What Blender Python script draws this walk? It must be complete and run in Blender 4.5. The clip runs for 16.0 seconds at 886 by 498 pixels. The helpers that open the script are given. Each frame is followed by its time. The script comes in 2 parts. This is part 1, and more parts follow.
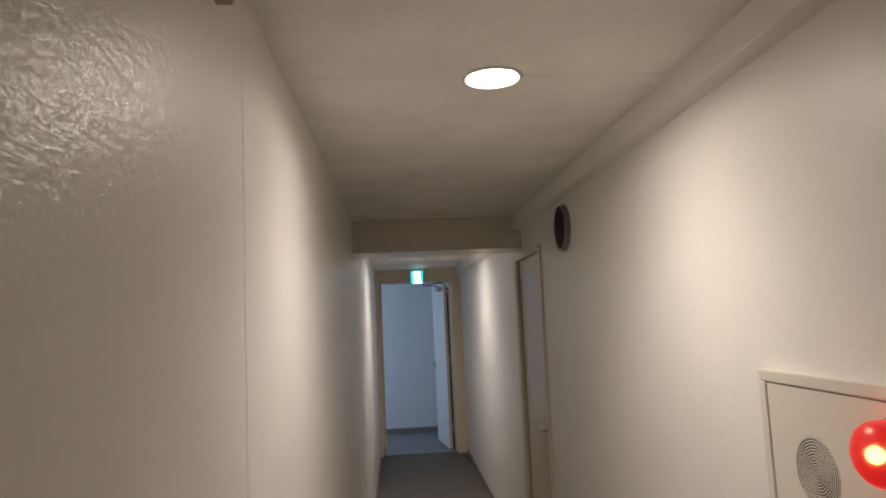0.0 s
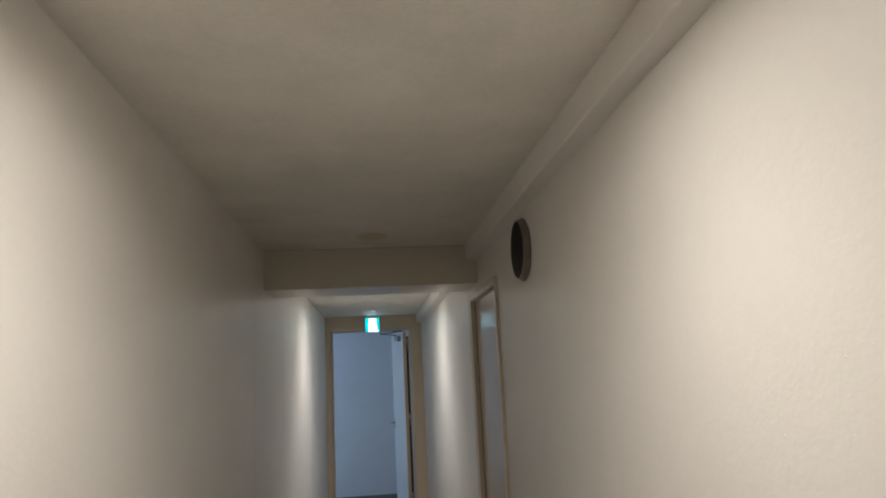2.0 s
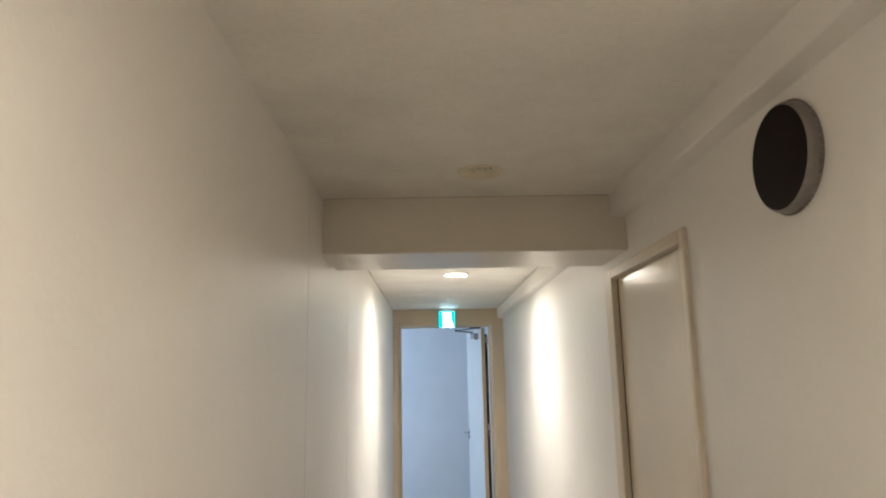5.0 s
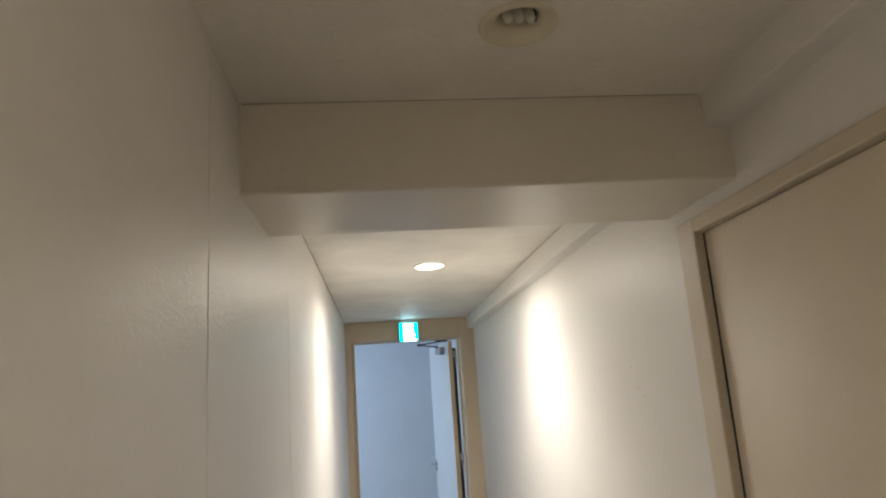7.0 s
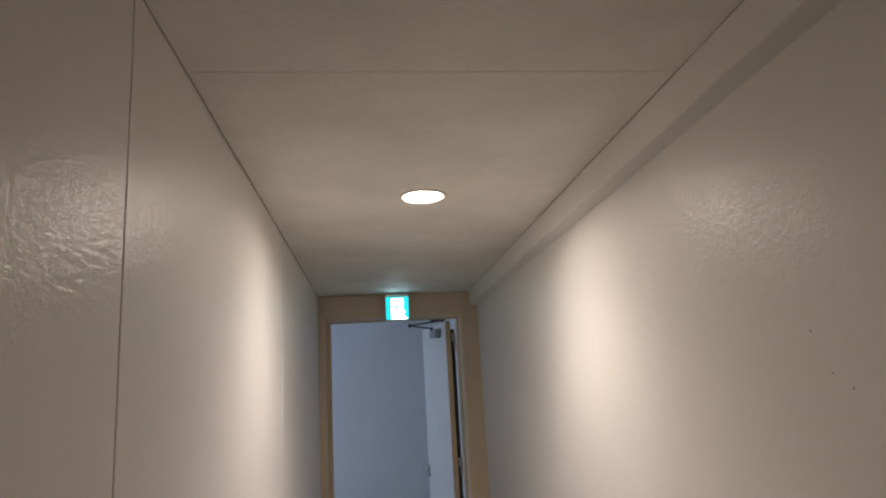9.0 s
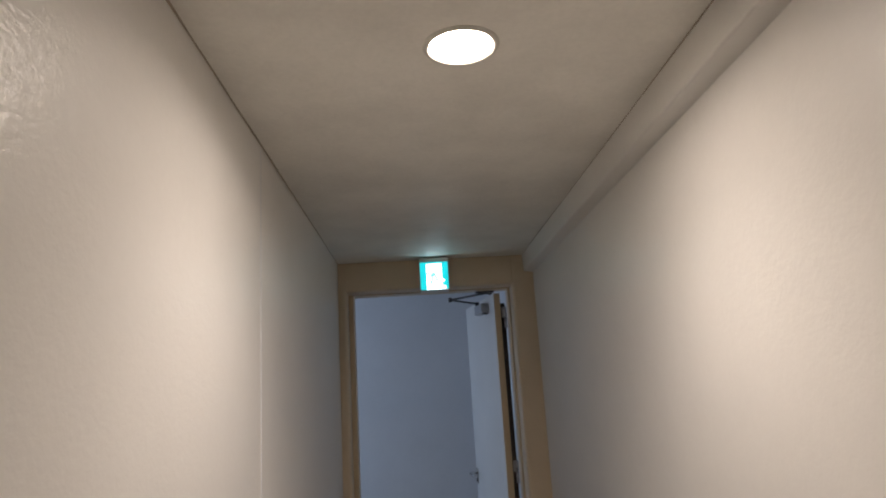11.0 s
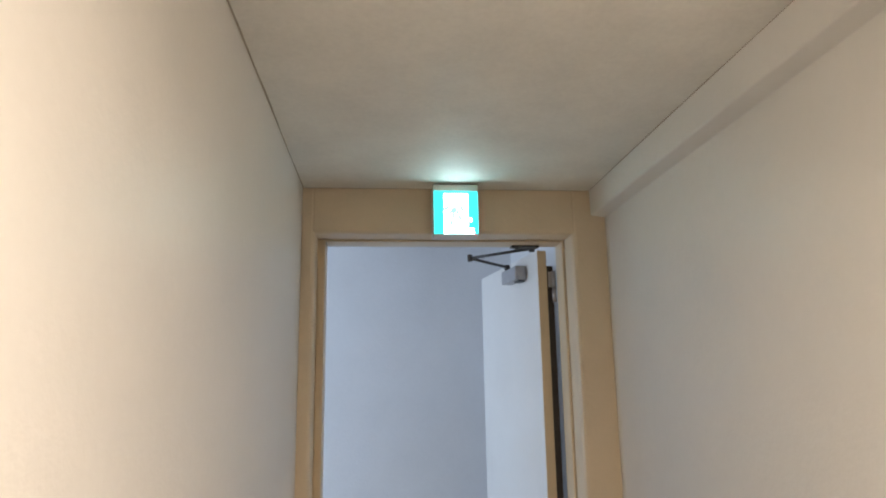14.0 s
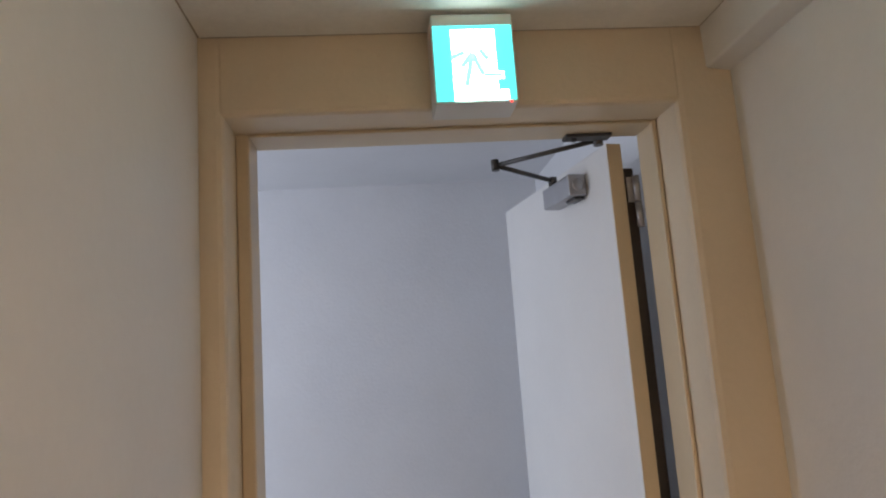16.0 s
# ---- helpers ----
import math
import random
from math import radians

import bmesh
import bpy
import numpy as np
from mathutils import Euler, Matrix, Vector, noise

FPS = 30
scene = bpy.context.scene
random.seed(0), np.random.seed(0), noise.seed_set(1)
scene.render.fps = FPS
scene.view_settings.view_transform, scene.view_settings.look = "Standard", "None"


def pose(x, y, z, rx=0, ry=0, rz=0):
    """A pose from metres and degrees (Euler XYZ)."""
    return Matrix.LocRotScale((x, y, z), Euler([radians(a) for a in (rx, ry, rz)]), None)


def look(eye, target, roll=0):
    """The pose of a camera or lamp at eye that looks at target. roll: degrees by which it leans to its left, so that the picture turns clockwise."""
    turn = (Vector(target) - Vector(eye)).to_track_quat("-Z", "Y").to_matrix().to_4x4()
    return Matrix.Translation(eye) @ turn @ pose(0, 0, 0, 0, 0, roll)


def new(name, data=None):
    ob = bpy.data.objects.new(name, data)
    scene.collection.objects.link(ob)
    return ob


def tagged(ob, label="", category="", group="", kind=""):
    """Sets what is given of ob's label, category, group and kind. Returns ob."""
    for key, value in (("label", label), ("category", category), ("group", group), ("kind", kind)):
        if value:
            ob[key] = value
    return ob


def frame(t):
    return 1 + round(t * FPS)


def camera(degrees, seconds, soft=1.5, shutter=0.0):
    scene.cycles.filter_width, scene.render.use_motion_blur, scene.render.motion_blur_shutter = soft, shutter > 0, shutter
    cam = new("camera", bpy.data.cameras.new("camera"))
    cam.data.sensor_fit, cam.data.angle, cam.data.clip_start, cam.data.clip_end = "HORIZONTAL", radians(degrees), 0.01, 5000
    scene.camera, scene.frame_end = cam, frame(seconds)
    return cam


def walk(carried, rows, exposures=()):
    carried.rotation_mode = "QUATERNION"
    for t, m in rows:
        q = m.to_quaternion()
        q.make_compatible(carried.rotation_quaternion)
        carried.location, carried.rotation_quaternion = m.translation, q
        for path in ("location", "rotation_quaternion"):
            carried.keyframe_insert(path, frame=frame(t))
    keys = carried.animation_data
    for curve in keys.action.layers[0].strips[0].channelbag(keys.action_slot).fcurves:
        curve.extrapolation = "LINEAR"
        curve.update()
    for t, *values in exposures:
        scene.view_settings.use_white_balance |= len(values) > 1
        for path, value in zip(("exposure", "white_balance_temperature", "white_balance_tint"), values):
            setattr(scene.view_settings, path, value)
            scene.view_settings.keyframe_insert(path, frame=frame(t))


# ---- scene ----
cam = camera(67.6, 16.0, soft=2.0)
PATH = [
    (0, (0.249, -7.84, 1.572), (0.394, -5.856, 1.778), -2.6),
    (0.5, (0.338, -7.594, 1.584), (0.44, -5.626, 1.923), -1.2),
    (1, (0.413, -7.471, 1.58), (0.536, -5.504, 1.917), -2.2),
    (1.5, (0.479, -7.243, 1.574), (0.685, -5.288, 1.942), -1.9),
    (2, (0.501, -7.083, 1.571), (0.718, -5.127, 1.926), -2.9),
    (2.5, (0.539, -6.869, 1.572), (0.718, -4.903, 1.892), -2.5),
    (3, (0.581, -6.67, 1.59), (0.69, -4.709, 1.963), -1.7),
    (3.5, (0.572, -6.535, 1.557), (0.58, -4.558, 1.861), -1.0),
    (4, (0.494, -6.399, 1.578), (0.471, -4.429, 1.92), -1.2),
    (6.5, (0.263, -5.46, 1.571), (0.465, -3.51, 1.965), -2.7),
    (7, (0.248, -5.195, 1.568), (0.459, -3.253, 1.997), -4.0),
    (7.5, (0.315, -4.939, 1.578), (0.431, -2.985, 1.991), -3.2),
    (8, (0.408, -4.73, 1.544), (0.527, -2.779, 1.968), -1.5),
    (8.5, (0.404, -4.444, 1.566), (0.518, -2.488, 1.971), -0.8),
    (9, (0.328, -4.197, 1.558), (0.551, -2.252, 1.967), -3.2),
    (11.5, (0.396, -3.142, 1.492), (0.471, -1.188, 1.904), -3.4),
    (12, (0.37, -2.903, 1.51), (0.436, -0.943, 1.906), -3.0),
    (12.5, (0.373, -2.713, 1.479), (0.413, -0.748, 1.853), -1.3),
    (13, (0.336, -2.528, 1.508), (0.377, -0.561, 1.866), -1.4),
    (13.5, (0.284, -2.304, 1.522), (0.396, -0.354, 1.95), -1.0),
    (14, (0.261, -2.116, 1.528), (0.442, -0.163, 1.921), -0.9),
    (14.5, (0.277, -1.854, 1.555), (0.437, 0.112, 1.884), -1.3),
    (15, (0.296, -1.644, 1.564), (0.388, 0.33, 1.871), -1.1),
    (15.5, (0.293, -1.406, 1.551), (0.469, 0.565, 1.837), -3.0),
    (16, (0.312, -1.165, 1.558), (0.499, 0.802, 1.87), -4.0),
]
EXPOSURES = [
    (0, -0.1, 6300, 9), (1.0, -0.12, 6150, 6), (1.5, -0.22, 6000, 4), (2.5, -0.02, 6050, 4), (3.5, 0.68, 6200, 5), (4.0, 1.15, 6350, 3), (4.2, 1.2, 6350, 3), (6.5, 0.82, 6450, 5),
    (7.0, 0.80, 6350, 4), (8.0, 0.12, 6550, 8), (9.0, -0.24, 6650, 12), (11.5, -0.54, 6700, 12), (12.5, -0.2, 6950, 12), (13.0, 0.05, 7150, 12), (13.5, 0.62, 7250, 12), (14.0, 0.92, 7250, 10),
    (14.5, 0.84, 7450, 16), (15.0, 0.80, 7700, 16), (16.0, 0.66, 8150, 18),
]
walk(cam, [(t, look(eye, target, roll)) for t, eye, target, roll in PATH], EXPOSURES)

# ---- world and lights ----
world = bpy.data.worlds.new("sky")
scene.world = world
world.use_nodes = True
sky = world.node_tree.nodes.new("ShaderNodeTexSky")
sky.sky_type = "NISHITA"
sky.sun_disc = False
sky.sun_elevation, sky.sun_rotation = radians(35), radians(160)
background = world.node_tree.nodes["Background"]
background.inputs["Strength"].default_value = 0.1
world.node_tree.links.new(sky.outputs[0], background.inputs["Color"])

W, H = 1.008, 2.157          # corridor width and height
Y0, YB = -10.2, -3.945       # closed end behind, near face of the beam
BEAM_Z, BEAM_Y1 = 1.968, -3.605
LAMPS_ON = (-6.27, -2.178)
LAMP_OFF = -4.225


def spot(y, watts, spread, blend, colour):
    data = bpy.data.lights.new("downlight_bulb", "SPOT")
    data.energy = watts
    data.color = colour
    data.spot_size, data.spot_blend = radians(spread), blend
    data.shadow_soft_size = 0.03
    ob = new("downlight_bulb", data)
    ob.location = (0.505, y, H - 0.004)
    return ob


for lamp_y, power, tone in zip(LAMPS_ON, (0.95, 1.2), ((1.0, 0.845, 0.72), (1.0, 0.89, 0.81))):
    spot(lamp_y, 10.5 * power, 180, 0.68, tone)      # spill of the bulb
    spot(lamp_y, 23.0 * power, 124, 1.0, tone)      # beam of the reflector
day = bpy.data.lights.new("window_daylight", "AREA")
day.shape, day.size, day.size_y = "RECTANGLE", 0.6, 1.25
day.energy, day.color = 13.5, (0.56, 0.73, 1.0)
day_ob = new("window_daylight", day)
day_ob.matrix_world = look((-1.76, 0.53, 1.45), (0.5, 0.75, 1.2))

# ---- materials ----


def shader(name):
    m = bpy.data.materials.new(name)
    m.use_nodes = True
    nt = m.node_tree
    return m, nt, nt.nodes["Principled BSDF"]


def noise_node(nt, scale, detail=4.0, rough=0.55, stretch=None):
    tc = nt.nodes.new("ShaderNodeTexCoord")
    mp = nt.nodes.new("ShaderNodeMapping")
    if stretch:
        mp.inputs["Scale"].default_value = stretch
    nt.links.new(tc.outputs["Object"], mp.inputs["Vector"])
    n = nt.nodes.new("ShaderNodeTexNoise")
    n.inputs["Scale"].default_value = scale
    n.inputs["Detail"].default_value = detail
    n.inputs["Roughness"].default_value = rough
    nt.links.new(mp.outputs["Vector"], n.inputs["Vector"])
    return n


def surface(name, colour, rough=0.5, metal=0.0, vary=0.08, scale=3.0, bumps=(), spec=0.5, grime=0.0):
    """A painted or moulded surface: broad unevenness, fine grain, and relief at the given (scale, strength) steps."""
    m, nt, b = shader(name)
    broad = noise_node(nt, scale, 5.0, 0.6)
    fine = noise_node(nt, scale * 25, 3.0, 0.6)
    add = nt.nodes.new("ShaderNodeMath")
    add.operation = "MULTIPLY_ADD"
    nt.links.new(fine.outputs["Fac"], add.inputs[0])
    add.inputs[1].default_value = 0.35
    nt.links.new(broad.outputs["Fac"], add.inputs[2])
    ramp = nt.nodes.new("ShaderNodeValToRGB")
    lo = tuple(c * (1 - vary - grime) for c in colour)
    ramp.color_ramp.elements[0].color = (*lo, 1)
    ramp.color_ramp.elements[0].position = 0.35
    ramp.color_ramp.elements[1].color = (*(min(1, c * (1 + vary * 0.6)) for c in colour), 1)
    ramp.color_ramp.elements[1].position = 0.85
    nt.links.new(add.outputs[0], ramp.inputs["Fac"])
    nt.links.new(ramp.outputs["Color"], b.inputs["Base Color"])
    b.inputs["Roughness"].default_value = rough
    b.inputs["Metallic"].default_value = metal
    b.inputs["Specular IOR Level"].default_value = spec
    last = None
    for s, strength, dist in bumps:
        n = noise_node(nt, s, 2.0, 0.5)
        bump = nt.nodes.new("ShaderNodeBump")
        bump.inputs["Strength"].default_value = strength
        bump.inputs["Distance"].default_value = dist
        nt.links.new(n.outputs["Fac"], bump.inputs["Height"])
        if last:
            nt.links.new(last.outputs["Normal"], bump.inputs["Normal"])
        last = bump
    if last:
        nt.links.new(last.outputs["Normal"], b.inputs["Normal"])
    return m


def glowing(name, colour, strength):
    m, nt, b = shader(name)
    b.inputs["Base Color"].default_value = (*colour, 1)
    b.inputs["Roughness"].default_value = 0.35
    b.inputs["Emission Color"].default_value = (*colour, 1)
    b.inputs["Emission Strength"].default_value = strength
    return m


WALL = surface("textured_wall_paint", (0.85, 0.825, 0.785), 0.5, vary=0.04, scale=2.2, bumps=((9, 0.12, 0.006), (75, 0.22, 0.0022), (150, 0.08, 0.0012)), spec=0.2)


def gloss_coat(m, scale, distance, strength):
    """Lays a glossy film over a paint, lumpy from the roller, with lumps drawn out along the wall."""
    nt = m.node_tree
    b = nt.nodes["Principled BSDF"]
    n = noise_node(nt, scale, 2.5, 0.5, (1.0, 0.6, 1.5))
    bump = nt.nodes.new("ShaderNodeBump")
    bump.inputs["Strength"].default_value = strength
    bump.inputs["Distance"].default_value = distance
    nt.links.new(n.outputs["Fac"], bump.inputs["Height"])
    nt.links.new(bump.outputs["Normal"], b.inputs["Coat Normal"])
    b.inputs["Coat Weight"].default_value = 0.46
    b.inputs["Coat Roughness"].default_value = 0.29


gloss_coat(WALL, 74, 0.006, 0.42)
CEIL = surface("ceiling_paint", (0.90, 0.87, 0.81), 0.6, vary=0.12, scale=3.4, bumps=((110, 0.25, 0.002),), spec=0.3)
BEAM = surface("beam_paint", (0.80, 0.745, 0.645), 0.3, vary=0.06, scale=3, bumps=((60, 0.3, 0.003),))
TRIM = surface("cream_gloss_paint", (0.70, 0.56, 0.385), 0.36, vary=0.07, scale=5, bumps=((40, 0.12, 0.002),))
END = surface("end_wall_paint", (0.77, 0.637, 0.468), 0.42, vary=0.06, scale=4, bumps=((60, 0.3, 0.003),))
SIDEFRAME = surface("cream_frame_paint", (0.70, 0.615, 0.49), 0.35, vary=0.05, scale=5, bumps=((40, 0.12, 0.002),))
# tan painted for the shade inside the panel joints; also colours the nicks
JOINT_TAN = surface("tan_joint", (0.45, 0.40, 0.34), 0.8, vary=0.2, scale=15)
BROWN_LINE = surface("brown_joint", (0.46, 0.39, 0.31), 0.8, vary=0.25, scale=12)
RDOOR = surface("beige_door_paint", (0.75, 0.665, 0.535), 0.2, vary=0.05, scale=4, bumps=((30, 0.08, 0.002),))
LEAF = surface("white_door_paint", (0.78, 0.78, 0.77), 0.4, vary=0.04, scale=4, bumps=((50, 0.1, 0.002),))
FARWALL = surface("white_plaster", (0.76, 0.77, 0.79), 0.6, vary=0.05, scale=2.5, bumps=((80, 0.3, 0.003),))
FLOOR = surface("grey_vinyl_floor", (0.100, 0.088, 0.070), 0.55, vary=0.16, scale=6, bumps=((120, 0.2, 0.001),))
FARFLOOR = surface("grey_concrete_floor", (0.21, 0.215, 0.22), 0.5, vary=0.15, scale=5, bumps=((60, 0.2, 0.002),))
SKIRT = surface("grey_skirting", (0.22, 0.21, 0.20), 0.45, vary=0.1, scale=6)
STEEL = surface("grey_cast_metal", (0.42, 0.42, 0.44), 0.38, 0.7, vary=0.1, scale=20)
DARKSTEEL = surface("dark_oiled_steel", (0.09, 0.085, 0.085), 0.42, 0.6, vary=0.2, scale=20)
CHROME = surface("brushed_chrome", (0.62, 0.61, 0.60), 0.25, 0.95, vary=0.05, scale=20)
DARK_STRIP = surface("dark_brown_strip", (0.045, 0.033, 0.026), 0.6, vary=0.2, scale=12)
CLOCK = surface("dark_brown_clock_face", (0.014, 0.009, 0.009), 0.6, vary=0.25, scale=14, spec=0.15)
RIM = surface("grey_brown_clock_rim", (0.20, 0.175, 0.155), 0.4, vary=0.3, scale=20)
CABINET = surface("cream_enamel", (0.72, 0.68, 0.60), 0.5, vary=0.04, scale=5, bumps=((60, 0.06, 0.002),))
DARK = surface("dark_cavity", (0.03, 0.027, 0.024), 0.8, vary=0.2, scale=10)
PLASTIC = surface("ivory_plastic", (0.74, 0.72, 0.66), 0.4, vary=0.04, scale=8)
BOXMAT = surface("tan_plastic", (0.42, 0.33, 0.2), 0.45, vary=0.1, scale=12)
REFLECTOR = surface("yellowed_reflector", (0.80, 0.74, 0.58), 0.4, 0.0, vary=0.1, scale=20)
GLASSTUBE = surface("unlit_frosted_bulb", (0.80, 0.77, 0.68), 0.15, vary=0.05, scale=20)
LAMPGLOW = glowing("lit_bulb", (1.0, 0.86, 0.73), 80.0)
SIGN_GREEN = glowing("lit_green_panel", (0.0, 0.52, 0.58), 2.0)
SIGN_WHITE = glowing("lit_white_panel", (0.64, 0.87, 1.0), 6.0)
SIGN_PALE = glowing("lit_pale_green_panel", (0.20, 0.62, 0.60), 1.1)
SIGN_LED = glowing("red_pilot_light", (1.0, 0.05, 0.05), 2.0)

RED, red_nt, red_b = shader("red_translucent_lens")
red_b.inputs["Base Color"].default_value = (1.0, 0.10, 0.06, 1)
red_b.inputs["Roughness"].default_value = 0.3
red_b.inputs["Transmission Weight"].default_value = 0.8
red_b.inputs["Emission Color"].default_value = (1.0, 0.01, 0.015, 1)
red_b.inputs["Emission Strength"].default_value = 0.5
RED_CORE = glowing("lit_red_lamp_filament", (1.0, 0.55, 0.2), 20.0)

# ---- building helpers ----
BASE = {}


def thing(name, at, label, category, group="", kind=""):
    ob = new(name)
    ob.location = at
    ob.empty_display_size = 0.05
    BASE[ob] = Vector(at)
    return tagged(ob, label, category, group, kind)


def part(name, bm, material, parent=None, label=""):
    """Links bm, given in world metres, as one mesh object under parent."""
    me = bpy.data.meshes.new(name)
    base = BASE.get(parent, Vector((0, 0, 0)))
    bmesh.ops.translate(bm, vec=-base, verts=bm.verts[:])
    bmesh.ops.recalc_face_normals(bm, faces=bm.faces[:])
    bm.to_mesh(me)
    bm.free()
    for m in material if isinstance(material, (list, tuple)) else (material,):
        me.materials.append(m)
    ob = new(name, me)
    BASE[ob] = base
    if parent:
        ob.parent = parent
    if label:
        tagged(ob, label)
    return ob


def box(bm, a, b, bevel=0.0, segments=2):
    """An upright block from corner a to corner b, with rounded edges."""
    r = bmesh.ops.create_cube(bm, size=1.0)
    vs = r["verts"]
    for v in vs:
        for i in range(3):
            v.co[i] = a[i] + (v.co[i] + 0.5) * (b[i] - a[i])
    if bevel:
        es = list({e for v in vs for e in v.link_edges})
        bmesh.ops.bevel(bm, geom=es, offset=bevel, segments=segments, affect="EDGES", profile=0.5)
    return vs


def block(name, a, b, material, parent=None, label="", bevel=0.0, segments=2):
    bm = bmesh.new()
    box(bm, a, b, bevel, segments)
    return part(name, bm, material, parent, label)


def structure(name, a, b, material, label, category, bevel=0.0):
    return tagged(block(name, a, b, material, bevel=bevel), label, category, kind="structure")


def lathe(bm, profile, centre, axis="z", steps=48, smooth=True):
    """Turns (radius, height) pairs about an axis through centre."""
    rings = []
    for r, h in profile:
        ring = []
        for i in range(steps):
            a = 2 * math.pi * i / steps
            p = (r * math.cos(a), r * math.sin(a), h)
            if axis == "x":
                p = (h, p[0], p[1])
            elif axis == "y":
                p = (p[0], h, p[1])
            ring.append(bm.verts.new(Vector(centre) + Vector(p)))
        rings.append(ring)
    for lower, upper in zip(rings, rings[1:]):
        for i in range(steps):
            j = (i + 1) % steps
            f = bm.faces.new((lower[i], lower[j], upper[j], upper[i]))
            f.smooth = smooth
    return rings


def cap(bm, ring):
    bm.faces.new(ring)


def rod(bm, p, q, r, steps=12):
    """A round bar from p to q."""
    p, q = Vector(p), Vector(q)
    turn = (q - p).to_track_quat("Z", "Y").to_matrix()
    rings = []
    for c in (p, q):
        rings.append([bm.verts.new(c + turn @ Vector((r * math.cos(2 * math.pi * i / steps), r * math.sin(2 * math.pi * i / steps), 0))) for i in range(steps)])
    for i in range(steps):
        j = (i + 1) % steps
        bm.faces.new((rings[0][i], rings[0][j], rings[1][j], rings[1][i])).smooth = True
    cap(bm, rings[0][::-1])
    cap(bm, rings[1])


def extrude_y(bm, profile, y0, y1, smooth=False):
    """A bar along y with the closed (x, z) outline."""
    a = [bm.verts.new((x, y0, z)) for x, z in profile]
    b = [bm.verts.new((x, y1, z)) for x, z in profile]
    n = len(profile)
    for i in range(n):
        j = (i + 1) % n
        bm.faces.new((a[i], a[j], b[j], b[i])).smooth = smooth
    bm.faces.new(a)
    bm.faces.new(b[::-1])


# ---- floor, walls, ceiling ----
structure("floor", (-0.15, Y0, -0.12), (W + 0.15, 0.12, 0), FLOOR, "grey-beige vinyl floor of a narrow corridor", "floor")
structure("floor_landing", (-1.75, 0.124, -0.12), (1.3, 1.7, 0.002), FARFLOOR, "grey floor of the landing beyond the door", "floor")

wall_left = structure("wall_left", (-0.15, Y0, 0), (-0.004, 0, H + 0.15), JOINT_TAN, "cream textured corridor wall with vertical panel joints", "wall")
SEAMS = (Y0, -8.55, -6.728, -4.185, -3.285, -1.69, -0.0005)
GAP = {-3.285: 0.0024, -4.185: 0.0018}       # two joints stand wider than the rest
for s0, s1 in zip(SEAMS, SEAMS[1:]):
    block("wall_panel", (-0.006, s0 + GAP.get(s0, 0.0013), 0), (0, s1 - GAP.get(s1, 0.0013), H + 0.02), WALL, wall_left, bevel=0.0012, segments=1)

bm = bmesh.new()
rod(bm, (-0.0012, -1.69, 0.05), (-0.0012, -1.69, H - 0.012), 0.0026, 10)
part("caulk_bead", bm, FARWALL, wall_left, "pale caulk bead in a panel joint")

# right wall with the opening of the side door
RD0, RD1, RDZ = -4.445, -3.668, 1.934
structure("wall_right_1", (W, Y0, 0), (W + 0.12, RD0, H + 0.15), WALL, "cream textured corridor wall", "wall")
structure("wall_right_2", (W, RD1, 0), (W + 0.12, 0, H + 0.15), WALL, "cream textured corridor wall beyond the side door", "wall")
structure("wall_right_3", (W, RD0, RDZ), (W + 0.12, RD1, H + 0.15), WALL, "cream wall over the side door", "wall")
structure("wall_behind", (-0.15, Y0 - 0.12, 0), (W + 0.12, Y0, H + 0.15), WALL, "cream wall that closes the corridor", "wall")

# end wall round the open door
OX0, OX1, OZ = 0.042, 0.893, 2.006
structure("wall_end_1", (-0.15, 0.0005, 0), (OX0, 0.19, H + 0.15), END, "cream painted end wall beside the door", "wall", bevel=0.012)
structure("wall_end_2", (OX1, 0.0005, 0), (W + 0.3, 0.19, H + 0.15), END, "cream painted end wall beside the hinges", "wall", bevel=0.014)
structure("wall_end_3", (OX0 - 0.013, 0.0012, OZ), (OX1 + 0.013, 0.1893, H + 0.149), END, "cream painted wall over the door", "wall", bevel=0.011)

# ceiling boards with round cut-outs
CEIL_SEAMS = (Y0, -3.02, 0.0)
HOLES = {LAMP_OFF: 0.056}


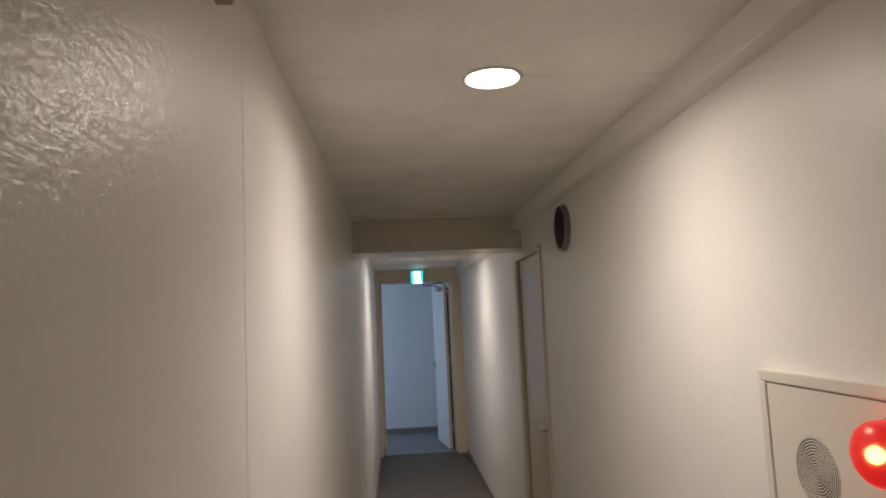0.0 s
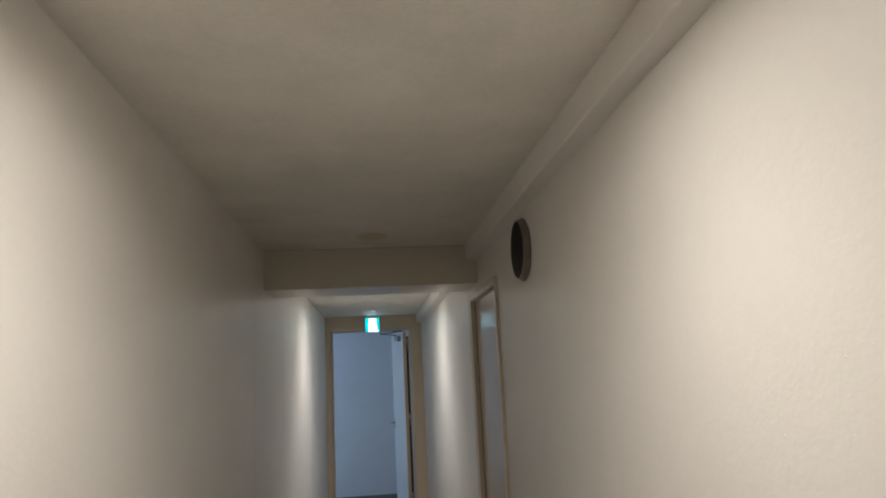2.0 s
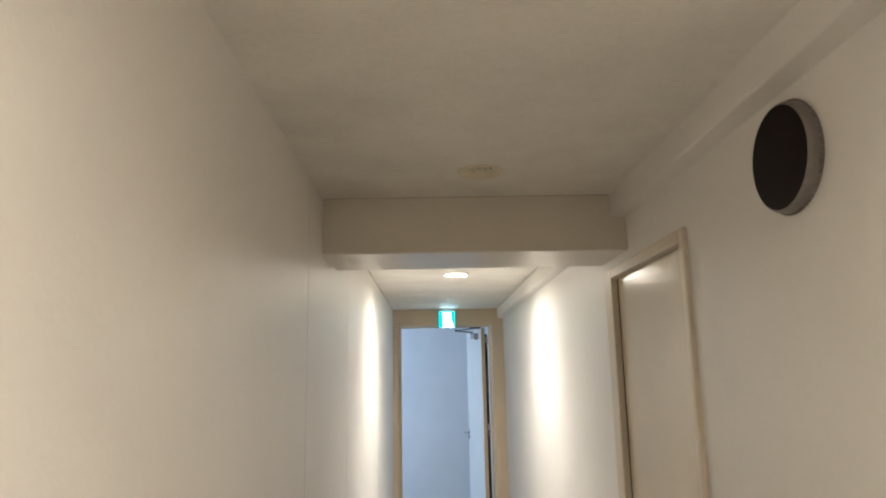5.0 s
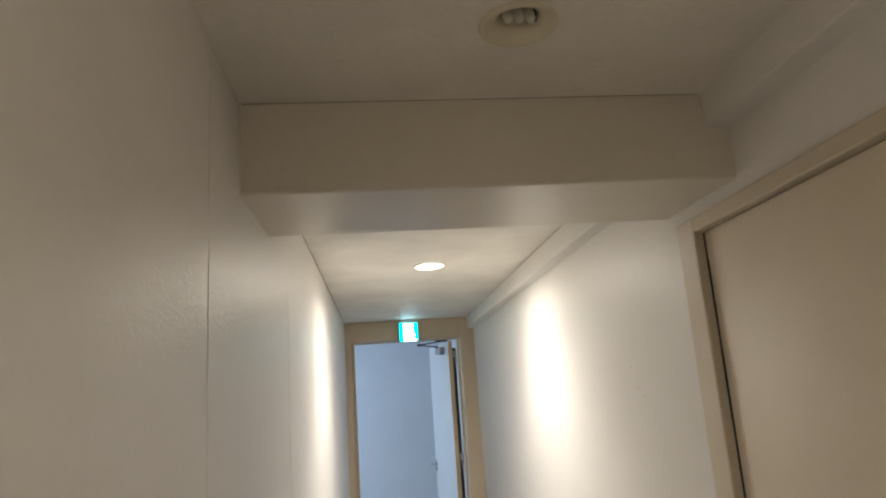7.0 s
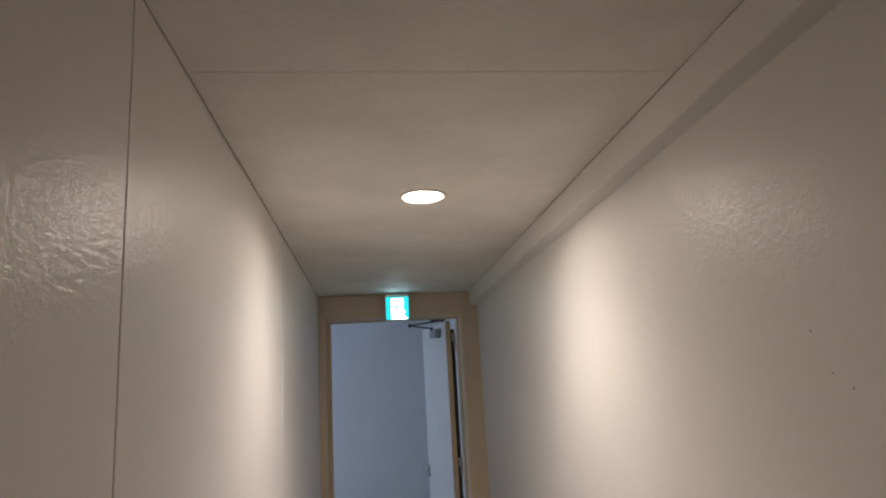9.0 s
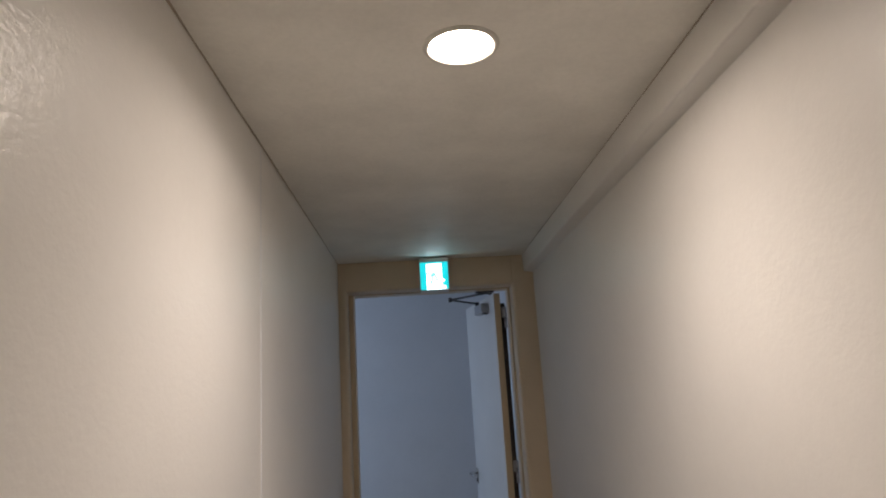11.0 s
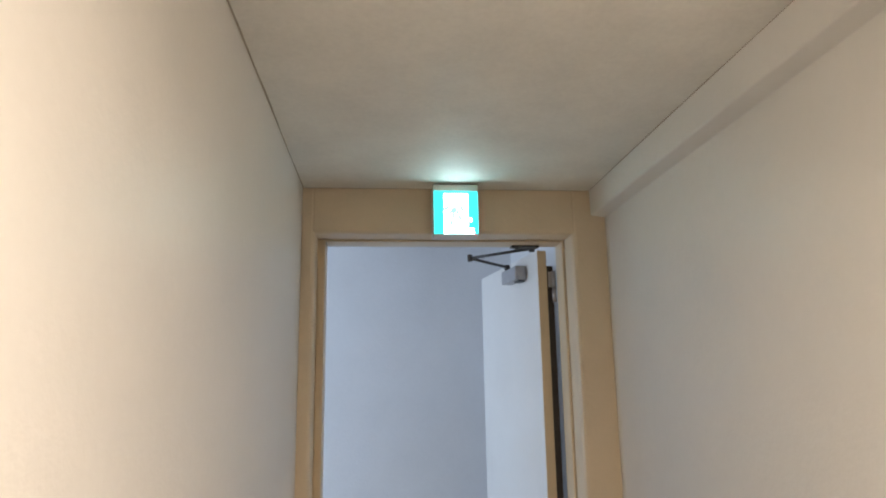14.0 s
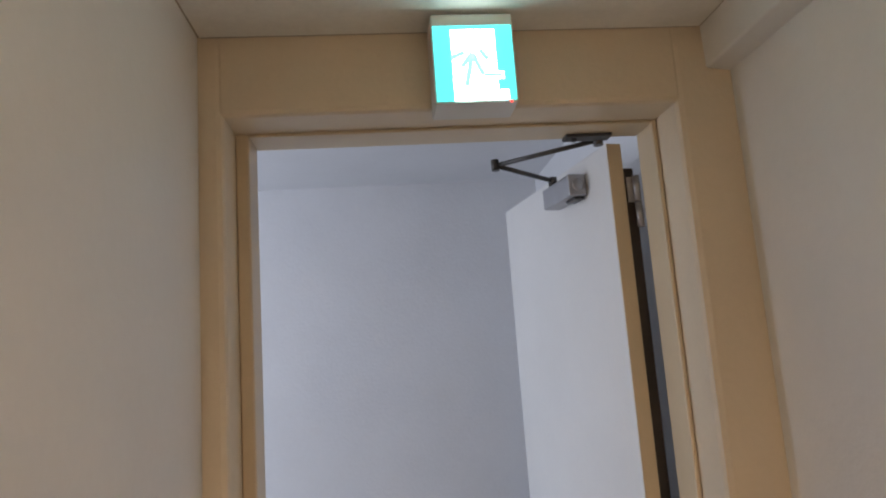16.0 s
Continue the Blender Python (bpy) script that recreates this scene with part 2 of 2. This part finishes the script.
def board(bm, x0, x1, y0, y1, holes, g=0.0014):
    """A ceiling board with round holes, thick sides included."""
    y0, y1 = y0 + g, y1 - g
    cuts = sorted(y for y in holes if y0 < y < y1)
    edges = [y0]
    for c in cuts:
        lo, hi = max(y0, c - 0.2), min(y1, c + 0.2)
        if lo > edges[-1]:
            edges.append(lo)
        edges.append(hi)
    if edges[-1] < y1:
        edges.append(y1)
    for a, b in zip(edges, edges[1:]):
        inside = [c for c in cuts if a < c < b]
        if not inside:
            bm.faces.new([bm.verts.new(p) for p in ((x0, a, H), (x1, a, H), (x1, b, H), (x0, b, H))])
            continue
        c = inside[0]
        n, hole = 48, HOLES.get(c, 0.068)
        circle, outer = [], []
        for i in range(n):
            t = 2 * math.pi * (i + 0.5) / n
            dx, dy = math.cos(t), math.sin(t)
            circle.append(bm.verts.new((0.505 + hole * dx, c + hole * dy, H)))
            k = min((x1 - 0.505) / dx if dx > 0 else (x0 - 0.505) / dx, (b - c) / dy if dy > 0 else (a - c) / dy)
            outer.append(bm.verts.new((0.505 + k * dx, c + k * dy, H)))
        for i in range(n):
            j = (i + 1) % n
            bm.faces.new((circle[i], circle[j], outer[j], outer[i]))
        for corner in ((x0, a), (x1, a), (x1, b), (x0, b)):
            i = math.floor(math.atan2(corner[1] - c, corner[0] - 0.505) / (2 * math.pi) * n - 0.5)
            bm.faces.new((outer[i % n], bm.verts.new((*corner, H)), outer[(i + 1) % n]))
    for y in (y0, y1):
        bm.faces.new([bm.verts.new(p) for p in ((x0, y, H), (x1, y, H), (x1, y, H + 0.009), (x0, y, H + 0.009))])


bm = bmesh.new()
LAMP_YS = (*LAMPS_ON, LAMP_OFF)
for c0, c1 in zip(CEIL_SEAMS, CEIL_SEAMS[1:]):
    cut = [y for y in LAMP_YS if c0 < y - 0.075 and y + 0.075 < c1]
    board(bm, -0.002, W, c0, c1, cut)
tagged(part("ceiling", bm, CEIL), "off-white painted ceiling boards with fine joints", "ceiling", kind="structure")
structure("ceiling_slab", (-0.15, Y0, H + 0.15), (W + 0.3, 0.19, H + 0.3), DARK, "dark void over the ceiling boards", "ceiling")

for jx0, jx1 in ((0.001, 0.428), (0.582, 0.957)):
    structure("ceiling_joint", (jx0, -6.2780, H - 0.0006), (jx1, -6.2768, H + 0.001), PLASTIC, "fine grey joint between ceiling boards", "trim")
structure("beam", (-0.0055, YB, BEAM_Z), (W + 0.006, BEAM_Y1, H + 0.01), BEAM, "cream painted beam that crosses the corridor", "beam", bevel=0.005)




def edge_line(p, q, side, width, seed):
    """An uneven brown line along the ceiling's edge from p to q, widening towards side."""
    wob = random.Random(seed)
    bm = bmesh.new()
    n = int((Vector(q) - Vector(p)).length / 0.035)
    rows, w = [], width
    for i in range(n + 1):
        c = Vector(p).lerp(Vector(q), i / n)
        w = max(0.35 * width, min(1.6 * width, w + wob.uniform(-0.3, 0.3) * width))
        rows.append([bm.verts.new(c + Vector(d)) for d in ((0, 0, 0), (0, 0, -0.0012), (side[0] * w, side[1] * w, -0.0008), (side[0] * w, side[1] * w, 0))])
    for a, b in zip(rows, rows[1:]):
        for k in range(3):
            bm.faces.new((a[k], a[k + 1], b[k + 1], b[k]))
    tagged(part("ceiling_joint", bm, BROWN_LINE), "uneven brown line along the ceiling edge", "trim", kind="structure")


edge_line((0.0006, BEAM_Y1 + 0.002, H), (0.0006, -0.002, H), (1, 0), 0.0028, 3)
edge_line((0.9578, BEAM_Y1 + 0.002, H), (0.9578, -0.002, H), (-1, 0), 0.0019, 4)
edge_line((0.006, YB - 0.0006, H), (0.95, YB - 0.0006, H), (0, -1), 0.0012, 6)
edge_line((0.006, -0.0006, H), (0.95, -0.0006, H), (0, -1), 0.0022, 8)


def cornice(name, y0, y1, drop=0.0):
    bm = bmesh.new()
    outline = [(W, H), (0.958, H), (0.960, H - 0.062 - drop)]
    for i in range(4):
        a = math.radians(180 + 80 * i / 3)
        outline.append((0.966 + 0.006 * math.cos(a), H - 0.064 - drop + 0.006 * math.sin(a)))
    outline.append((W, H - 0.076 - drop))
    extrude_y(bm, outline, y0, y1)
    tagged(part(name, bm, WALL), "cream boxed pipe cover along the ceiling edge", "trim", kind="structure")


cornice("trim_1", Y0, YB, 0.006)
cornice("trim_2", BEAM_Y1, 0.0, 0.017)

# landing beyond the door
FY, FZ, FX = 1.56, 2.275, 0.99
structure("wall_landing_1", (-1.75, FY, 0), (1.3, FY + 0.12, 2.5), FARWALL, "white wall in cool daylight", "wall")
structure("wall_landing_2", (FX, 0.19, 0), (FX + 0.12, FY, 2.5), FARWALL, "white side wall of the landing", "wall")
structure("wall_landing_3", (-1.75, 0.04, 0), (-0.151, 0.19, 2.5), FARWALL, "white wall of the landing", "wall")
structure("ceiling_landing", (-1.75, 0.19, FZ), (FX, FY, FZ + 0.12), FARWALL, "white ceiling of the landing", "ceiling")
structure("wall_window_1", (-1.87, 0.04, 0), (-1.75, FY + 0.12, 0.8), FARWALL, "white wall under the window", "wall")
structure("wall_window_2", (-1.87, 0.04, 2.1), (-1.75, FY + 0.12, 2.5), FARWALL, "white wall over the window", "wall")
structure("wall_window_3", (-1.87, 0.04, 0.8), (-1.75, 0.2, 2.1), FARWALL, "white wall beside the window", "wall")
structure("wall_window_4", (-1.87, 0.86, 0.8), (-1.75, FY + 0.12, 2.1), FARWALL, "white wall beside the window", "wall")
structure("baseboard_1", (-1.75, FY - 0.012, 0.002), (FX, FY, 0.075), SKIRT, "grey skirting of the landing", "baseboard")
structure("baseboard_2", (FX - 0.012, 0.19, 0.002), (FX, FY - 0.012, 0.075), SKIRT, "grey skirting of the landing", "baseboard")
structure("baseboard_3", (0.0, Y0, 0.0), (0.006, 0.0, 0.045), SKIRT, "thin grey vinyl skirting", "baseboard")
structure("baseboard_4", (W - 0.006, RD1 + 0.01, 0.0), (W, 0.0, 0.045), SKIRT, "thin grey vinyl skirting", "baseboard")
structure("baseboard_5", (W - 0.006, Y0, 0.0), (W, RD0 - 0.01, 0.045), SKIRT, "thin grey vinyl skirting", "baseboard")

# ---- end door ----


def end_door():
    d = thing("door_1", (0.835, 0.2, 0.0), "white steel fire door standing wide open with a closer", "door", kind="structure")
    # frame stops
    block("frame_jamb", (0.0425, 0.1, 0), (0.068, 0.186, OZ - 0.0005), TRIM, d, "cream steel door frame", 0.003)
    block("frame_jamb", (0.882, 0.1, 0), (0.8925, 0.186, OZ - 0.0005), TRIM, d, "cream steel door frame", 0.003)
    block("frame_head", (0.068, 0.1, 1.999), (0.882, 0.186, OZ - 0.0005), TRIM, d, "cream steel door frame head", 0.002)
    block("threshold", (0.05, 0.09, 0.0005), (0.885, 0.2, 0.006), SKIRT, d, "worn grey threshold", 0.003)
    ux, uy = -0.148, 0.989
    rot = Matrix(((uy, ux, 0), (-ux, uy, 0), (0, 0, 1)))   # local y runs along the leaf

    def leafed(bm):
        for v in bm.verts:
            v.co = rot @ v.co + Vector((0.817, 0.2, 0))
        return bm

    bm = bmesh.new()
    box(bm, (0, 0, 0.012), (0.036, 0.69, 1.99), 0.003)
    leaf = part("leaf", leafed(bm), [LEAF, TRIM], d, "white painted door leaf with a cream edge")
    for p in leaf.data.polygons:
        if p.normal.y < -0.8:
            p.material_index = 1
    # dark brown strip along the hinge gap, from below the head down
    bm = bmesh.new()
    box(bm, (0.0375, 0.006, 0.012), (0.062, 0.03, 1.935), 0.002)
    part("edge_strip", leafed(bm), DARK_STRIP, d, "dark brown strip in the hinge gap")
    for z in (1.80, 1.0, 0.2):
        bm = bmesh.new()
        rod(bm, (0.874, 0.197, z), (0.874, 0.197, z + 0.055), 0.0075)
        rod(bm, (0.874, 0.197, z + 0.058), (0.874, 0.197, z + 0.113), 0.0075)
        box(bm, (0.856, 0.204, z + 0.056), (0.88, 0.207, z + 0.112))
        part("hinge", bm, STEEL, d, "grey steel knuckle hinge")
    # closer
    bm = bmesh.new()
    box(bm, (-0.046, 0.11, 1.90), (-0.0005, 0.27, 1.952), 0.004)
    closer = part("closer_body", leafed(bm), STEEL, d, "grey metal door closer body")
    bm = bmesh.new()
    lathe(bm, [(0.0, 0.1055), (0.013, 0.1055), (0.015, 0.107), (0.015, 0.1105)], (-0.023, 0, 1.926), "y", 24)
    part("end_cap", leafed(bm), STEEL, closer, "round cap on the closer's end")
    bm = bmesh.new()
    box(bm, (-0.03, 0.12, 1.893), (-0.004, 0.17, 1.901), 0.002)
    part("adjuster", leafed(bm), DARKSTEEL, closer)
    pivot = Vector((0.745, 0.40, 1.962))
    elbow = Vector((0.586, 0.301, 1.979))
    root = Vector((0.797, 0.192, 1.995))
    bm = bmesh.new()
    rod(bm, pivot, elbow, 0.0055)
    rod(bm, pivot + Vector((0, 0, -0.012)), pivot + Vector((0, 0, 0.008)), 0.011)
    part("closer_forearm", bm, DARKSTEEL, d, "dark steel closer arm")
    bm = bmesh.new()
    rod(bm, elbow, root, 0.0055)
    rod(bm, elbow + Vector((0, 0, -0.012)), elbow + Vector((0, 0, 0.013)), 0.0095)
    part("closer_arm", bm, DARKSTEEL, d, "dark steel closer arm")
    bm = bmesh.new()
    box(bm, (0.715, 0.15, 1.991), (0.815, 0.186, 1.9988), 0.002)
    rod(bm, root + Vector((0, 0, -0.012)), root + Vector((0, 0, 0.003)), 0.011)
    rod(bm, (0.735, 0.165, 1.985), (0.735, 0.165, 1.992), 0.006)
    part("arm_bracket", bm, DARKSTEEL, d, "dark oily arm bracket under the frame head")
    # lever handle
    bm = bmesh.new()
    box(bm, (-0.006, 0.635, 0.925), (-0.0003, 0.668, 1.015), 0.002)
    rose = part("handle_plate", leafed(bm), CHROME, d, "chrome handle plate")
    bm = bmesh.new()
    rod(bm, (-0.004, 0.652, 0.985), (-0.045, 0.652, 0.985), 0.008)
    rod(bm, (-0.045, 0.658, 0.985), (-0.045, 0.555, 0.982), 0.008)
    part("lever", leafed(bm), CHROME, rose, "chrome lever handle")
    bm = bmesh.new()
    lathe(bm, [(0.0, -0.010), (0.009, -0.010), (0.011, -0.007), (0.011, -0.004)], (0.0, 0.652, 0.945), "x", 20)
    part("lock_cylinder", leafed(bm), DARKSTEEL, rose)
    block("jamb_foot", (0.043, 0.0985, 0.0), (0.06, 0.1003, 0.1), SKIRT, d, "dark scuffed foot of the frame")


end_door()

# ---- side door ----


def side_door():
    d = thing("door_2", (W, -4.075, 0.0), "closed beige door in a cream frame with a lever handle", "door", kind="structure")
    f0, f1 = W - 0.012, W + 0.119
    block("frame_jamb", (f0, RD0 + 0.0005, 0), (f1, RD0 + 0.034, RDZ - 0.0005), SIDEFRAME, d, "cream frame jamb", 0.004)
    block("frame_jamb", (f0, RD1 - 0.084, 0), (f1, RD1 - 0.0005, RDZ - 0.0005), SIDEFRAME, d, "cream frame jamb", 0.004)
    block("frame_head", (f0, RD0 + 0.034, RDZ - 0.036), (f1, RD1 - 0.084, RDZ - 0.0005), SIDEFRAME, d, "cream frame head", 0.004)
    block("leaf", (W + 0.012, RD0 + 0.037, 0.008), (W + 0.056, RD1 - 0.089, RDZ - 0.038), RDOOR, d, "flat beige door leaf", 0.002)
    # dark strip stands in for the shade of the gap beside the leaf
    block("edge_strip", (W + 0.0105, RD1 - 0.0888, 0.01), (W + 0.05, RD1 - 0.0837, RDZ - 0.039), DARK_STRIP, d, "dark strip for the shade between leaf and jamb")
    # added dark slab closes the opening, so the gaps round the leaf stay black
    block("dark_backing", (W + 0.06, RD0 + 0.034, 0), (W + 0.118, RD1 - 0.084, RDZ - 0.036), DARK, d)
    bm = bmesh.new()
    box(bm, (W + 0.003, RD0 + 0.070, 0.90), (W + 0.0118, RD0 + 0.105, 1.0), 0.002)
    plate = part("handle_plate", bm, CHROME, d, "satin metal handle plate")
    bm = bmesh.new()
    rod(bm, (W + 0.012, RD0 + 0.087, 0.965), (W - 0.036, RD0 + 0.087, 0.965), 0.009)
    rod(bm, (W - 0.036, RD0 + 0.08, 0.965), (W - 0.036, RD0 + 0.19, 0.961), 0.0085)
    part("lever", bm, CHROME, plate, "satin metal lever")


side_door()

# ---- downlights ----


def downlight(y, lit):
    label = "round recessed ceiling downlight, lit warm white" if lit else "round recessed ceiling downlight, unlit, with a yellowed reflector"
    d = thing("downlight", (0.505, y, H), label, "ceiling light", "ceiling downlights")
    c = (0.505, y, H)
    k = 1.0 if lit else 0.88
    bm = bmesh.new()
    flange = (0.040, 0.016), (0.043, 0.008), (0.052, 0.0015), (0.064, -0.004)
    lathe(bm, [(k * r, h) for r, h in (*(((0.064, 0.004), (0.064, -0.004)) if lit else flange), (0.068, -0.0065), (0.073, -0.005), (0.0765, -0.001), (0.0765, 0.0))], c)
    part("trim_ring", bm, PLASTIC if lit else REFLECTOR, d, "ivory trim ring")
    bm = bmesh.new()
    bowl = ((0.064, 0.0035), (0.061, 0.018), (0.055, 0.034), (0.045, 0.05)) if lit else ((0.040, 0.0155), (0.040, 0.03), (0.036, 0.05))
    rings = lathe(bm, [(k * r, h) for r, h in bowl], c)
    cap(bm, rings[-1])
    part("reflector", bm, REFLECTOR, d, "reflector bowl")
    if lit:
        bm = bmesh.new()
        rings = lathe(bm, [(0.0625, 0.016), (0.05, 0.0145), (0.025, 0.014), (0.004, 0.0138)], c)
        cap(bm, rings[-1])
        part("bulb", bm, LAMPGLOW, d, "glowing lamp")
    else:
        bm = bmesh.new()
        for dx in (-0.019, 0.0, 0.019):
            rod(bm, (0.505 + dx, y + 0.012, H + 0.048), (0.505 + dx, y - 0.008, H + 0.006), 0.0082, 16)
            bmesh.ops.create_uvsphere(bm, u_segments=16, v_segments=8, radius=0.0082, matrix=pose(0.505 + dx, y - 0.008, H + 0.006))
        part("bulb", bm, GLASSTUBE, d, "unlit frosted lamp tubes")
        bm = bmesh.new()
        rod(bm, (0.533, y + 0.004, H + 0.010), (0.533, y + 0.012, H + 0.046), 0.005)
        part("lamp_holder", bm, DARK, d, "dark lamp holder")


for lamp_y in LAMPS_ON:
    downlight(lamp_y, True)
downlight(LAMP_OFF, False)

# ---- exit sign ----


def exit_sign():
    s = thing("exit_sign", (0.493, 0.0, 1.983), "lit green and white emergency exit sign above the door", "exit sign")
    x0, x1, z0, z1, y = 0.420, 0.566, 1.983, 2.149, -0.082
    block("housing", (x0, y, z0), (x1, -0.0005, z1), PLASTIC, s, "ivory plastic housing", 0.003)
    ym = y - 0.0015
    block("panel", (x0 + 0.003, ym, z0 + 0.004), (x1 - 0.003, y + 0.001, z1 - 0.023), SIGN_GREEN, s, "green lit panel")
    bm = bmesh.new()
    box(bm, (x0 + 0.034, ym - 0.0012, z0 + 0.004), (x1 - 0.034, ym + 0.0005, z1 - 0.031))
    box(bm, (x1 - 0.034, ym - 0.0012, z0 + 0.004), (x1 - 0.016, ym + 0.0005, z0 + 0.022))
    box(bm, (x1 - 0.037, ym - 0.0012, z0 + 0.042), (x1 - 0.022, ym + 0.0005, z0 + 0.056))
    part("white_field", bm, SIGN_WHITE, s, "white lit doorway shape")
    bm = bmesh.new()
    for p, q, w in (((0.47, 0.065), (0.49, 0.09), 0.0085), ((0.49, 0.09), (0.507, 0.05), 0.0085), ((0.507, 0.05), (0.54, 0.048), 0.006),
                    ((0.49, 0.088), (0.476, 0.03), 0.0085), ((0.452, 0.082), (0.476, 0.092), 0.0085), ((0.504, 0.096), (0.517, 0.078), 0.0085)):
        a, b = Vector((p[0], 0, z0 + p[1])), Vector((q[0], 0, z0 + q[1]))
        n = (b - a).normalized()
        side = Vector((-n.z, 0, n.x)) * w * 0.5
        for yy in (0,):
            bm.faces.new([bm.verts.new(v + Vector((0, ym - 0.002, 0))) for v in (a - side, b - side, b + side, a + side)])
    part("pale_bars", bm, SIGN_PALE, s, "pale green slanting bars")
    bm = bmesh.new()
    rod(bm, (0.553, y - 0.002, z0 + 0.0005), (0.553, y + 0.002, z0 + 0.0005), 0.0018)
    part("pilot_light", bm, SIGN_LED, s, "tiny red pilot light")


exit_sign()

# ---- wall clock ----


def wall_clock():
    cy, cz, r = -4.955, 1.947, 0.100
    c = thing("wall_clock", (W, cy, cz), "round dark brown wall clock with a thick rim", "wall clock")
    bm = bmesh.new()
    rings = lathe(bm, [(r, 0.0), (r + 0.001, -0.005), (r, -0.018), (r - 0.003, -0.0235), (r - 0.006, -0.025)], (W, cy, cz), "x", 64)
    cap(bm, rings[0])
    part("rim", bm, RIM, c, "grey-brown rim")
    bm = bmesh.new()
    rings = lathe(bm, [(r - 0.0058, -0.0247), (r - 0.03, -0.027), (0.004, -0.0285)], (W, cy, cz), "x", 64)
    cap(bm, rings[-1])
    part("face", bm, CLOCK, c, "near-black face")
    bm = bmesh.new()
    for i in range(56):
        a = 2 * math.pi * i / 56
        bmesh.ops.create_icosphere(bm, subdivisions=1, radius=0.0042, matrix=pose(W - 0.005, cy + (r + 0.001) * math.cos(a), cz + (r + 0.001) * math.sin(a)))
    part("beading", bm, RIM, c, "small beads round the rim")


wall_clock()

# ---- fire alarm cabinet with red lamp ----


def alarm_cabinet():
    y1, z1 = -6.49, 1.437
    y0, z0 = -7.30, 0.63
    c = thing("alarm_cabinet", (W, (y0 + y1) / 2, z0), "cream metal fire alarm cabinet set in the wall", "alarm cabinet")
    block("frame_top", (W - 0.016, y0, z1 - 0.024), (W, y1, z1), CABINET, c, "", 0.003)
    block("frame_bottom", (W - 0.016, y0, z0), (W, y1, z0 + 0.024), CABINET, c, "", 0.003)
    block("frame_side", (W - 0.016, y1 - 0.024, z0 + 0.024), (W, y1, z1 - 0.024), CABINET, c, "", 0.003)
    block("frame_side", (W - 0.016, y0, z0 + 0.024), (W, y0 + 0.024, z1 - 0.024), CABINET, c, "", 0.003)
    block("backing", (W - 0.003, y0 + 0.02, z0 + 0.02), (W - 0.0005, y1 - 0.02, z1 - 0.02), DARK, c)
    door = block("door", (W - 0.013, y0 + 0.0255, z0 + 0.0255), (W - 0.003, y1 - 0.0252, z1 - 0.0262), CABINET, c, "cream enamelled cabinet door", 0.0015)
    gy, gz = -6.656, 1.262
    bm = bmesh.new()
    rings = lathe(bm, [(0.064, -0.0133), (0.001, -0.0134)], (W, gy, gz), "x", 48)
    part("grille_shadow", bm, DARK, door)
    for i in range(12):
        r = 0.0635 - i * 0.0053
        bm = bmesh.new()
        lathe(bm, [(r, -0.0135), (r - 0.0002, -0.0139), (r - 0.0026, -0.0139), (r - 0.0028, -0.0135)], (W, gy, gz), "x", 40)
        part("grille_ring", bm, CABINET, door)
    p = thing("alarm_lamp", (W - 0.0131, -6.885, 1.342), "glowing red dome lamp on the alarm cabinet", "alarm lamp")
    q = (W - 0.0131, -6.885, 1.342)
    bm = bmesh.new()
    lathe(bm, [(0.0, 0.0), (0.055, 0.0), (0.055, -0.010), (0.052, -0.014), (0.0, -0.014)], q, "x")
    part("base", bm, DARKSTEEL, p, "dark lamp base")
    bm = bmesh.new()
    prof = [(0.050, -0.014)]
    for i in range(9):
        a = math.pi / 2 * i / 8
        prof.append((0.002 + 0.048 * math.cos(a), -0.042 - 0.036 * math.sin(a)))
    rings = lathe(bm, prof, q, "x")
    cap(bm, rings[-1])
    part("lens", bm, RED, p, "glowing red lens")
    bm = bmesh.new()
    bmesh.ops.create_uvsphere(bm, u_segments=24, v_segments=12, radius=0.010, matrix=pose(q[0] - 0.045, q[1], q[2]))
    part("filament", bm, RED_CORE, p, "bright lamp core")


alarm_cabinet()

# ---- small box high on the wall ----
b = thing("junction_box", (0.0, -6.97, 2.046), "small tan box high on the wall", "junction box")
block("cover", (0.0005, -7.105, 2.042), (0.028, -6.89, 2.11), BOXMAT, b, "", 0.004)

# ---- nicks and pitted paint on the wall ----
for ny, nz, nr in ((-3.226, 1.613, 0.0022), (-3.26, 1.547, 0.0018), (-3.299, 1.525, 0.0018), (-6.558, 1.653, 0.0014), (-6.518, 1.576, 0.0013), (-6.473, 1.253, 0.0025)):
    bm = bmesh.new()
    bmesh.ops.create_icosphere(bm, subdivisions=2, radius=nr, matrix=pose(W, ny, nz) @ Matrix.Diagonal((0.35, 1.0, 1.3, 1)))
    tagged(part("wall_nick", bm, JOINT_TAN), "small dark nick in the wall paint", "wall mark", "wall nicks", "structure")
rng = random.Random(7)
bm = bmesh.new()
for i in range(70):
    py, pz = rng.gauss(-6.55, 0.10), rng.gauss(1.53, 0.055)
    if py > -6.47 or pz > 1.44:
        size = rng.uniform(0.0007, 0.0017)
        bmesh.ops.create_icosphere(bm, subdivisions=1, radius=size, matrix=pose(W, py, pz) @ Matrix.Diagonal((0.5, 1.0, rng.uniform(0.6, 1.2), 1)))
tagged(part("wall_pitting", bm, WALL), "pitted lumpy paint above the alarm cabinet", "wall texture", kind="stuff")
